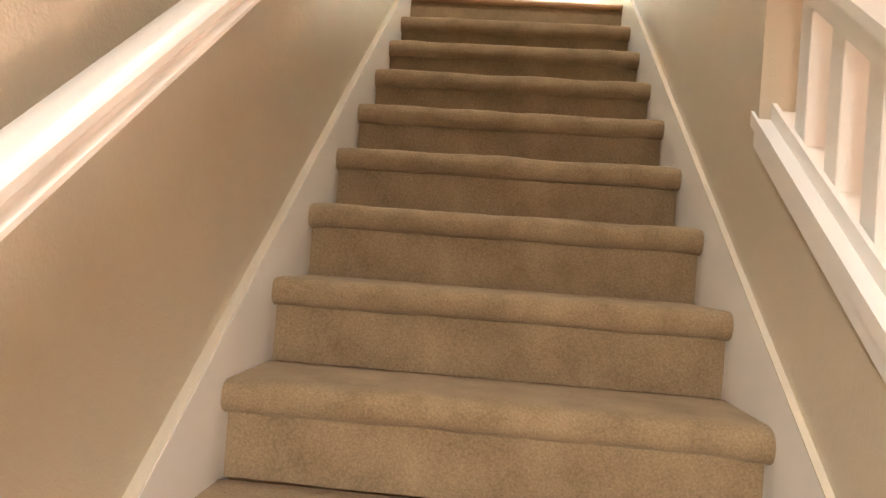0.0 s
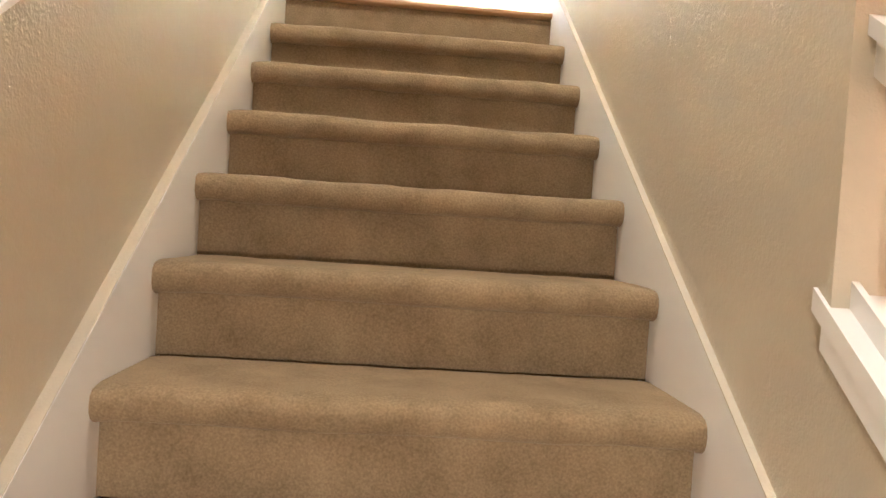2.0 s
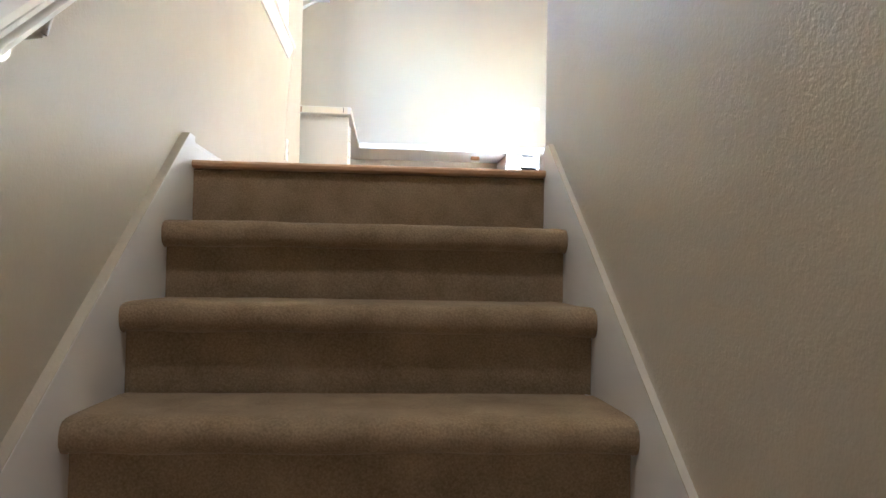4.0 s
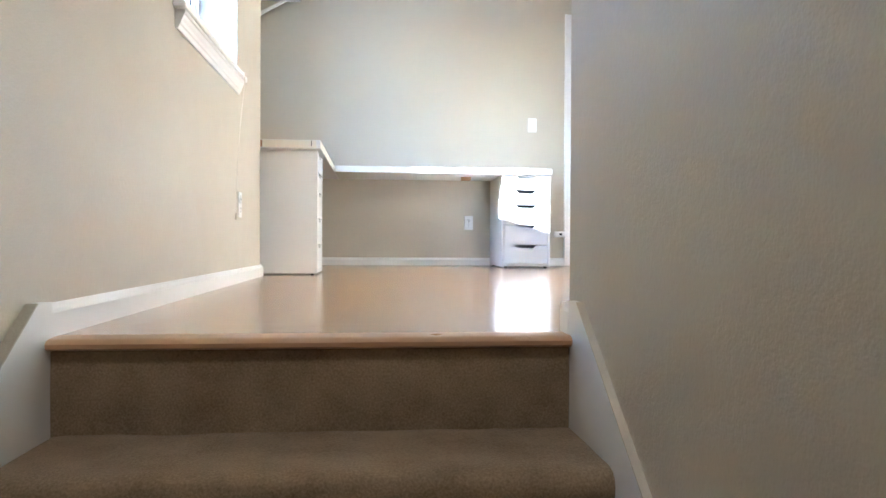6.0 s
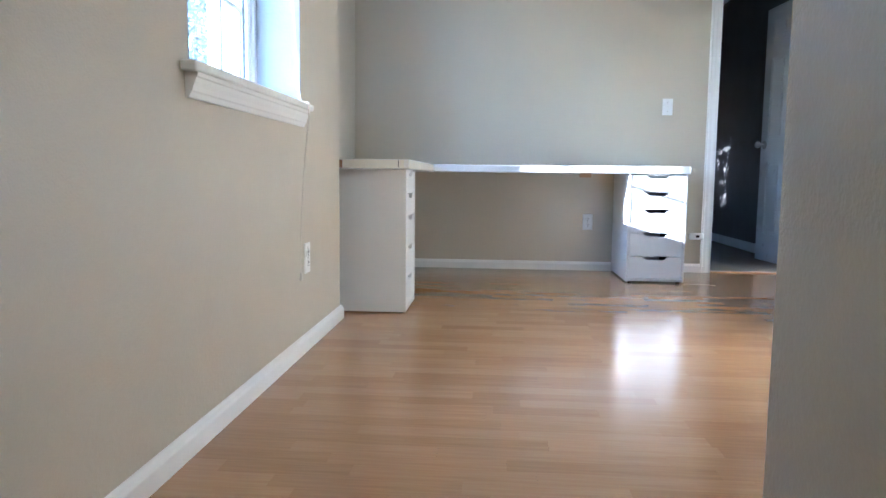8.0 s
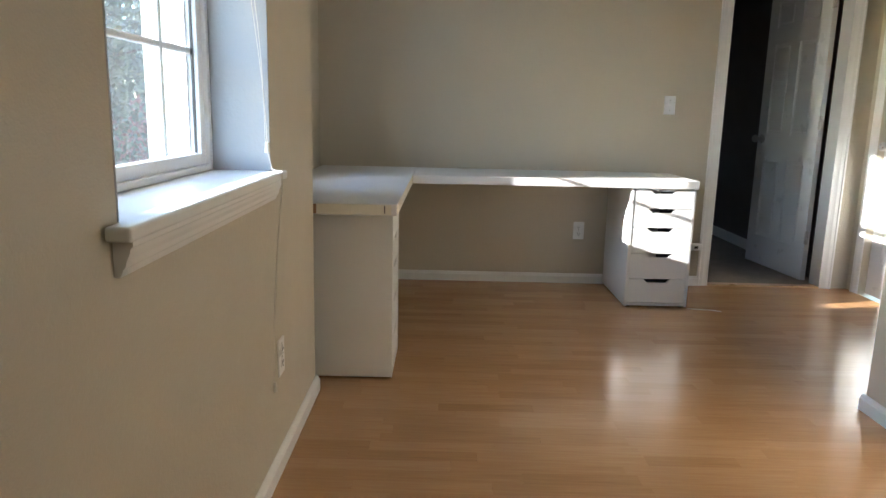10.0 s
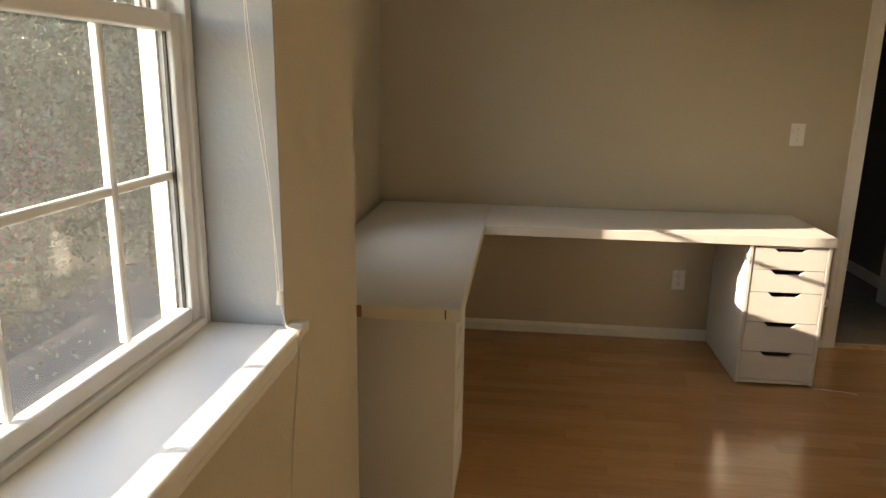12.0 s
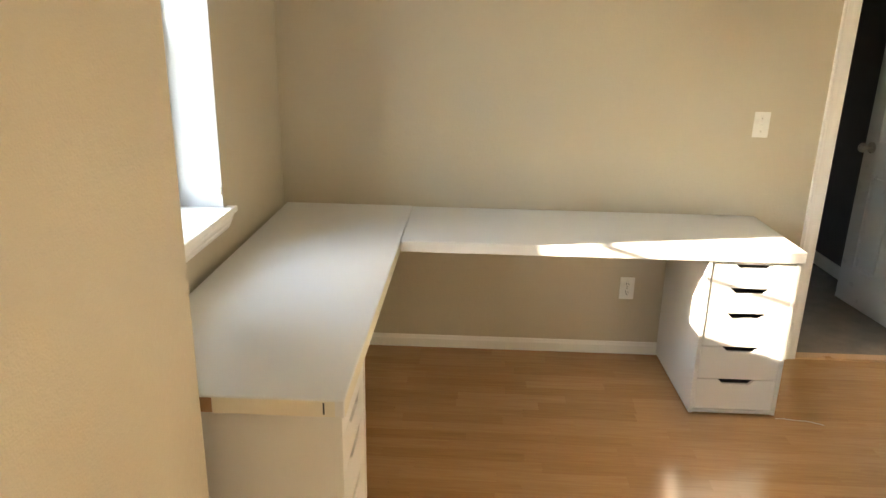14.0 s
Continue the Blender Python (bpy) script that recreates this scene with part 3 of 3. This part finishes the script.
second = copy_thing(outlet, pose(XL, 1.90, 0.352, 0, 0, 90))
tagged(second, "white double outlet below the window cord")

# low plastic alarm box between desk and door casing
alarm = empty("detector_box", (2.135, YF, 0.262), "small white plastic plug-in detector by the door casing", "detector")
part("housing", box(bmesh.new(), -0.055, -0.032, -0.024, 0.045, 0, 0.024, 0.011, 3), PLATE, alarm, "", True)
part("display", boxes((-0.012, -0.0335, -0.008, 0.012, -0.031, 0.008)), DARK, alarm, "dark small display")


# ---- drawer units and desk ----
def drawer_unit(label, group):
    """White unit with five drawers; front at y = 0 facing -y, x 0 to 0.36, depth 0.58, height 0.70."""
    w, d, h, t = 0.365, 0.575, 0.698, 0.016
    unit = empty("drawer_unit", (0, 0, 0), label, "drawer unit", group)
    part("side_panel", box(bmesh.new(), 0, 0.0, 0.008, t, d, h, 0.0012, 1), BOARD, unit)
    part("side_panel", box(bmesh.new(), w - t, 0.0, 0.008, w, d, h, 0.0012, 1), BOARD, unit)
    part("top_panel", boxes((t, 0.012, h - t, w - t, d, h)), BOARD, unit)
    part("bottom_panel", boxes((t, 0.0, 0.012, w - t, d, 0.026)), BOARD, unit)
    part("back_panel", boxes((t, d - 0.006, 0.026, w - t, d, h - t)), BOARD, unit)
    for x in (0.02, w - 0.04):
        for y in (0.02, d - 0.04):
            part("foot", boxes((x, y, 0, x + 0.02, y + 0.02, 0.012)), DARK, unit, "small black foot")
    levels = [h - 0.006, 0.582, 0.472, 0.322, 0.172, 0.030]
    gap = 0.0016
    for hi, lo in zip(levels, levels[1:]):
        a, b, z0, z1 = t + 0.002, w - t - 0.002, lo + gap, hi - gap
        c = (a + b) / 2
        line = [(a, z0), (b, z0), (b, z1), (c + 0.078, z1), (c + 0.066, z1 - 0.011), (c + 0.055, z1 - 0.022), (c - 0.055, z1 - 0.022), (c - 0.066, z1 - 0.011), (c - 0.078, z1), (a, z1)]
        bm = bmesh.new()
        prism(bm, line, "y", 0.002, 0.018)
        front = part("drawer_front", bm, BOARD, unit)
        # Drawer sides and base in black, so the cut-outs' shade is in the colour.
        bm = boxes((a + 0.01, 0.018, z0 + 0.012, a + 0.02, d - 0.05, z1 - 0.03), (b - 0.02, 0.018, z0 + 0.012, b - 0.01, d - 0.05, z1 - 0.03), (a + 0.02, 0.018, z0 + 0.012, b - 0.02, d - 0.05, z0 + 0.018))
        part("drawer_box", bm, DARK, front, "drawer inside blackened for the shade in the cut-out")
    return unit


near_unit = drawer_unit("white drawer unit with five drawers under the long desk end", "drawer units under the desk")
far_unit = copy_thing(near_unit, pose(1.538, 3.81, 0))
tagged(far_unit, "white drawer unit with five drawers in low sunlight")
near_unit.matrix_basis = pose(0.272, 2.612, 0, 0, 0, 90)


def tabletop(name, x0, y0, x1, y1, label):
    top = empty(name, (x0, y0, 0.699), label, "desk top", "desk tops")
    w, d, t = x1 - x0, y1 - y0, 0.046
    part("board", box(bmesh.new(), 0, 0, 0, w, d, t, 0.0025, 2), BOARD, top)
    return top


DESK_X, DESK_Y = 0.293, 2.532
table_a = tabletop("desk_top", XN + 0.018, DESK_Y, DESK_X, YF - 0.008, "white board desk top along the recess with worn taped end")
part("edge_strip", boxes((0.299, -0.0012, 0.003, 0.588, 0.0, 0.043)), TAPE, table_a, "yellowed peeling edge strip")
part("edge_break", boxes((0.0, -0.0012, 0.004, 0.298, 0.0, 0.042)), CHIP, table_a, "bare brown chipboard at the broken edge")
part("edge_slot", boxes((0.560, -0.0024, 0.010, 0.564, -0.0013, 0.040)), DARK, table_a, "dark narrow slot in the edge")
part("edge_strip", boxes((0.6102, 0.004, 0.003, 0.6115, 1.262, 0.043)), TAPE, table_a, "yellowed edge strip along the front")
table_b = tabletop("desk_top", DESK_X + 0.003, 3.80, 1.915, YF - 0.022, "white board desk top standing on the far drawer unit")
part("support_block", boxes((0.0, -0.02, 0.0, 0.075, 0.02, 0.028), bevel=0.002), WOODBLOCK, table_b, "raw wooden block under the desk").location = (0.96, 0.25, -0.028)

# Pale thread laid where a thin streak of reflected light falls on the floor.
line = [(1.905 + 0.0185 * i, 3.797 - 0.036 * (i / 10) ** 2.2 + 0.003 * math.sin(i * 1.1), 0.0016) for i in range(11)]
string = cord([(x - 1.905, y - 3.797, z) for x, y, z in line], 0.0014)
string.name, string.location = "string", (1.905, 3.797, 0)
tagged(string, "thin pale thread standing for a streak of light on the laminate floor", "string")

# shelf high in the corner with its bracket
shelf = empty("wall_shelf", (XN, 3.0, 2.125), "white shelf high up in the corner with a bracket", "shelf")
part("shelf_board", box(bmesh.new(), 0, 0, 0, 0.315, YF - 3.0, 0.018, 0.002, 1), BOARD, shelf)
bm = bmesh.new()
prism(bm, [(0.0, -0.12), (0.0, -0.09), (0.17, 0.0), (0.205, 0.0)], "y", YF - 3.0 - 0.022, YF - 3.0)
part("bracket", bm, TRIM, shelf, "white diagonal bracket")

# ---- handrail on the stair wall ----
def handrail():
    ob = empty("handrail", (0.06, -1.9, slope(-1.9, 0.78)), "white painted moulded stair handrail on metal brackets", "handrail")
    section = [(-0.028, 0.0), (-0.028, 0.008), (-0.021, 0.016), (-0.021, 0.024), (-0.030, 0.034), (-0.030, 0.046), (-0.020, 0.058), (0.0, 0.062),
               (0.020, 0.058), (0.030, 0.046), (0.030, 0.034), (0.021, 0.024), (0.021, 0.016), (0.028, 0.008), (0.028, 0.0)]
    ya, yb = -3.6 + 1.9, -0.17 + 1.9
    bm = bmesh.new()
    rings = [[bm.verts.new((x, y, z + y * RISE / RUN)) for x, z in section] for y in (ya, yb)]
    n = len(section)
    for i in range(n):
        bm.faces.new((rings[0][i], rings[0][(i + 1) % n], rings[1][(i + 1) % n], rings[1][i]))
    bm.faces.new(rings[0])
    bm.faces.new(rings[1][::-1])
    bmesh.ops.recalc_face_normals(bm, faces=bm.faces)
    part("rail", bm, TRIM, ob, "", True)
    for y in (-3.1, -2.02, -0.95, -0.30):
        z = (y + 1.9) * RISE / RUN
        bm = bmesh.new()
        wall = XL - 0.06
        rod(bm, (wall, y + 1.9, z - 0.055), (wall + 0.010, y + 1.9, z - 0.055), 0.032, 20)
        rod(bm, (wall, y + 1.9, z - 0.055), (-0.012, y + 1.9, z - 0.045), 0.007, 12)
        rod(bm, (-0.012, y + 1.9, z - 0.047), (0.0, y + 1.9, z + 0.002), 0.007, 12)
        part("bracket", bm, NICKEL, ob, "dull metal rail bracket", True)
    return ob


handrail()

# ---- balustrade on the half wall ----
def sloped_bar(bm, x0, x1, y0, y1, lo, hi):
    return prism(bm, [(y0, slope(y0, lo)), (y0, slope(y0, hi)), (y1, slope(y1, hi)), (y1, slope(y1, lo))], "x", x0, x1)


bal = empty("balustrade", (1.06, -2.6, slope(-2.6, CAPZ)), "white painted balustrade with square balusters on a sloping cap", "balustrade")
inv = Matrix.Translation(bal.location).inverted()
pieces = []
pieces.append(part("cap", sloped_bar(bmesh.new(), XR - 0.006, XR + 0.14, -3.55, -1.76, CAPZ - 0.03, CAPZ), TRIM, bal, "wide white cap board"))
pieces.append(part("cap_moulding", sloped_bar(bmesh.new(), XR - 0.004, XR, -3.55, -1.78, CAPZ - 0.062, CAPZ - 0.03), TRIM, bal))
pieces.append(part("shoe_rail", sloped_bar(bmesh.new(), XR + 0.024, XR + 0.034, -3.55, -1.79, CAPZ, CAPZ + 0.034), TRIM, bal))
pieces.append(part("shoe_rail", sloped_bar(bmesh.new(), XR + 0.034, XR + 0.092, -3.55, -1.79, CAPZ, CAPZ + 0.018), TRIM, bal))
for i in range(12):
    y = -1.892 - 0.133 * i
    bm = bmesh.new()
    box(bm, XR + 0.04, y - 0.0245, slope(y, CAPZ + 0.0), XR + 0.085, y + 0.0245, slope(y, CAPZ + 0.30), 0.002, 1)
    pieces.append(part("baluster", bm, TRIM, bal))
pieces.append(part("top_rail", sloped_bar(bmesh.new(), XR + 0.03, XR + 0.095, -3.55, -1.79, CAPZ + 0.285, CAPZ + 0.335), TRIM, bal))
pieces.append(part("top_rail_lip", sloped_bar(bmesh.new(), XR + 0.018, XR + 0.107, -3.55, -1.79, CAPZ + 0.335, CAPZ + 0.36), TRIM, bal))
for p in pieces:
    p.matrix_parent_inverse = inv

# ---- outside ----
structure("ground", boxes((-300, -300, -3.2, 300, 300, -3.05)), GROUND, "dry lawn and soil outside", "ground")
siding = structure("siding", boxes((XN - 0.235, YC - 0.135, -3.0, XL - 0.225, YC - 0.122, TOP)), SIDING, "pale grey green outside siding", "siding")
for i in range(4):
    x = XN - 0.20 + i * 0.09
    part("board", boxes((x, YC - 0.143, -3.0, x + 0.012, YC - 0.135, TOP)), SIDING, siding)
# Unseen overhang, added to hold back sky light at both windows.
structure("roof_eave", boxes((XL - 0.80, -6.0, 2.28, XL - 0.225, YC - 0.15, 2.44), (XN - 0.72, YC - 0.15, 2.28, XN - 0.225, YF + 1.0, 2.44)), VINYL, "unseen white eave added to block high skylight", "roof")
structure("pavement", boxes((-8.6, -8, -3.05, -2.2, 40, -2.99)), PAVING, "dark grey asphalt drive outside the window", "pavement")


def foliage(name, at, height, spread_r, count, leaf, mat, label, seed):
    rnd = random.Random(seed)
    tree = empty(name, at, label, "tree")
    bm = bmesh.new()
    rod(bm, (0, 0, 0), (0.1, 0.05, height * 0.55), 0.13, 10, 0.06)
    tips = []
    for i in range(9):
        a, u = rnd.uniform(0, 6.28), rnd.uniform(0.25, 0.55)
        start = Vector((0.1 * u, 0.05 * u, height * u))
        tip = Vector((math.cos(a) * spread_r * rnd.uniform(0.4, 0.9), math.sin(a) * spread_r * rnd.uniform(0.4, 0.9), height * rnd.uniform(0.45, 0.95)))
        rod(bm, start, tip, 0.05, 6, 0.012)
        tips.append(tip)
    part("trunk", bm, BARK, tree)
    verts, faces = [], []
    clumps = [Vector((rnd.gauss(0, 0.45) * spread_r, rnd.gauss(0, 0.45) * spread_r, height * rnd.uniform(0.12, 0.98))) for _ in range(34)] + tips
    for _ in range(count):
        c = rnd.choice(clumps)
        p = c + Vector((rnd.gauss(0, 0.22) * spread_r, rnd.gauss(0, 0.22) * spread_r, rnd.gauss(0, 0.07) * height))
        p.z = max(p.z, 0.05)
        u = Vector((rnd.gauss(0, 1), rnd.gauss(0, 1), rnd.gauss(0, 1))).normalized()
        v = u.orthogonal().normalized()
        s = leaf * rnd.uniform(0.6, 1.4)
        i = len(verts)
        verts += [p - u * s, p + v * s * 0.5, p + u * s, p - v * s * 0.5]
        faces.append((i, i + 1, i + 2, i + 3))
    mesh = bpy.data.meshes.new("crown")
    mesh.from_pydata(verts, [], faces)
    mesh.materials.append(mat)
    crown = new("crown", mesh)
    crown.parent = tree
    return tree


for i, (x, y, h, r, red) in enumerate(((-11, 9.5, 5.6, 2.4, 0), (-14, 16, 7, 3.0, 0), (-9.6, 11.5, 3.4, 1.7, 1), (-12, 5.0, 5.2, 2.4, 0), (-17, 24, 8, 3.4, 0), (-9.2, 7.2, 2.8, 1.4, 1), (-19, 33, 9, 4, 0), (-12.5, 20, 4, 2.2, 1),
                                         (-18, 11, 10, 3.6, 0), (-21, 19, 11, 4, 0), (-24, 29, 12, 4.4, 0), (-23, 41, 12, 4.6, 0),
                                         (-7.5, 8.8, 11.5, 2.4, 0), (-9, 13, 13, 3.0, 0), (-8, 15.5, 9.5, 2.8, 0), (-9.5, 21, 12, 3.4, 0), (-11, 27, 13, 3.8, 0), (-6.5, 19, 4, 1.8, 1), (-13, 36, 10, 3.6, 0))):
    near = y in (8.8, 13)
    foliage("garden_tree", (x, y, -3.05), h, r, 26000 if near else 12000, 0.045 if near else 0.06 if red else 0.085, REDLEAF if red else LEAF,
            "reddish leafy shrub outside the window" if red else "dark leafy garden tree outside the window", 40 + i)
# Out-of-view tree, added to break the hall's sun patch into flecks.
foliage("garden_tree", (-0.25, 6.25, -3.05), 5.3, 0.62, 7000, 0.05, LEAF, "unseen slender tree added to dapple the sunlight in the hall", 77)
fence = empty("fence", (-9.8, 0, -3.05), "weathered wooden garden fence", "fence")
for i in range(90):
    bm = box(bmesh.new(), -0.01, -0.07, 0, 0.01, 0.07, 1.55 + 0.02 * math.sin(i * 2.7))
    part("picket", bm, FENCE, fence).location = (0, -4 + i * 0.155, 0)

# ---- laminate floor, strip by strip ----
structure("floor", boxes((0.0 + XL, 0.055, -0.3, XE, YF, -0.009), (XL, 0.02, -0.3, XR, 0.055, -0.022), (XN, YC, -0.3, XL, YF, -0.009)), CHIP, "wooden subfloor under the laminate strips", "floor")
floor = bpy.data.objects["floor"]
rnd = random.Random(5)
SW, GAP = 0.0645, 0.0001
lengths = (0.30, 0.36, 0.42, 0.48, 0.55)
shared = {}
loose_v, loose_f = [], []


def strip_mesh(w, d):
    key = (round(w, 3), round(d, 3))
    if key not in shared:
        bm = bmesh.new()
        box(bm, 0, 0, -0.009, w - GAP, d - GAP, 0)
        me = bpy.data.meshes.new("strip")
        bm.to_mesh(me)
        bm.free()
        me.materials.append(STRIP)
        shared[key] = me
    return shared[key]


def spans(y):
    """x ranges of laminate at a row y."""
    if y < 0.055:
        return [(XL + 0.02, XR - 0.015)]
    if y < YC + 0.01:
        return [(XL + 0.004, (XP if y < YP else XE) - 0.002)]
    return [(XN + 0.004, XE - 0.002)]


row, y, count = 0, 0.055 - 0.0005, 0
while y < YF - 0.01:
    depth = min(SW, YF - 0.002 - y)
    for xa, xb in spans(y + 0.03):
        x = xa
        first = rnd.uniform(0.08, 0.4)
        while x < xb - 0.005:
            ln = rnd.choice(lengths) if x > xa else first
            ln = min(ln, xb - x)
            if xb - x - ln < 0.06:
                ln = xb - x
            if -0.1 < x < 1.95 and 0.3 < y < 3.85 and count < 300:
                ob = new("strip", strip_mesh(ln, depth))
                ob.location, ob.parent = (x, y, 0), floor
                count += 1
            else:
                i = len(loose_v)
                a, b, c, d = x, x + ln - GAP, y, y + depth - GAP
                loose_v += [(a, c, 0), (b, c, 0), (b, d, 0), (a, d, 0), (a, c, -0.009), (b, c, -0.009), (b, d, -0.009), (a, d, -0.009)]
                loose_f += [(i, i + 1, i + 2, i + 3), (i, i + 4, i + 5, i + 1), (i + 1, i + 5, i + 6, i + 2), (i + 2, i + 6, i + 7, i + 3), (i + 3, i + 7, i + 4, i)]
            x += ln
    y += SW
    row += 1
mesh = bpy.data.meshes.new("strips")
mesh.from_pydata(loose_v, [], loose_f)
mesh.materials.append(STRIPS)
rest = new("strips", mesh)
rest.parent = floor
tagged(rest, kind="stuff")
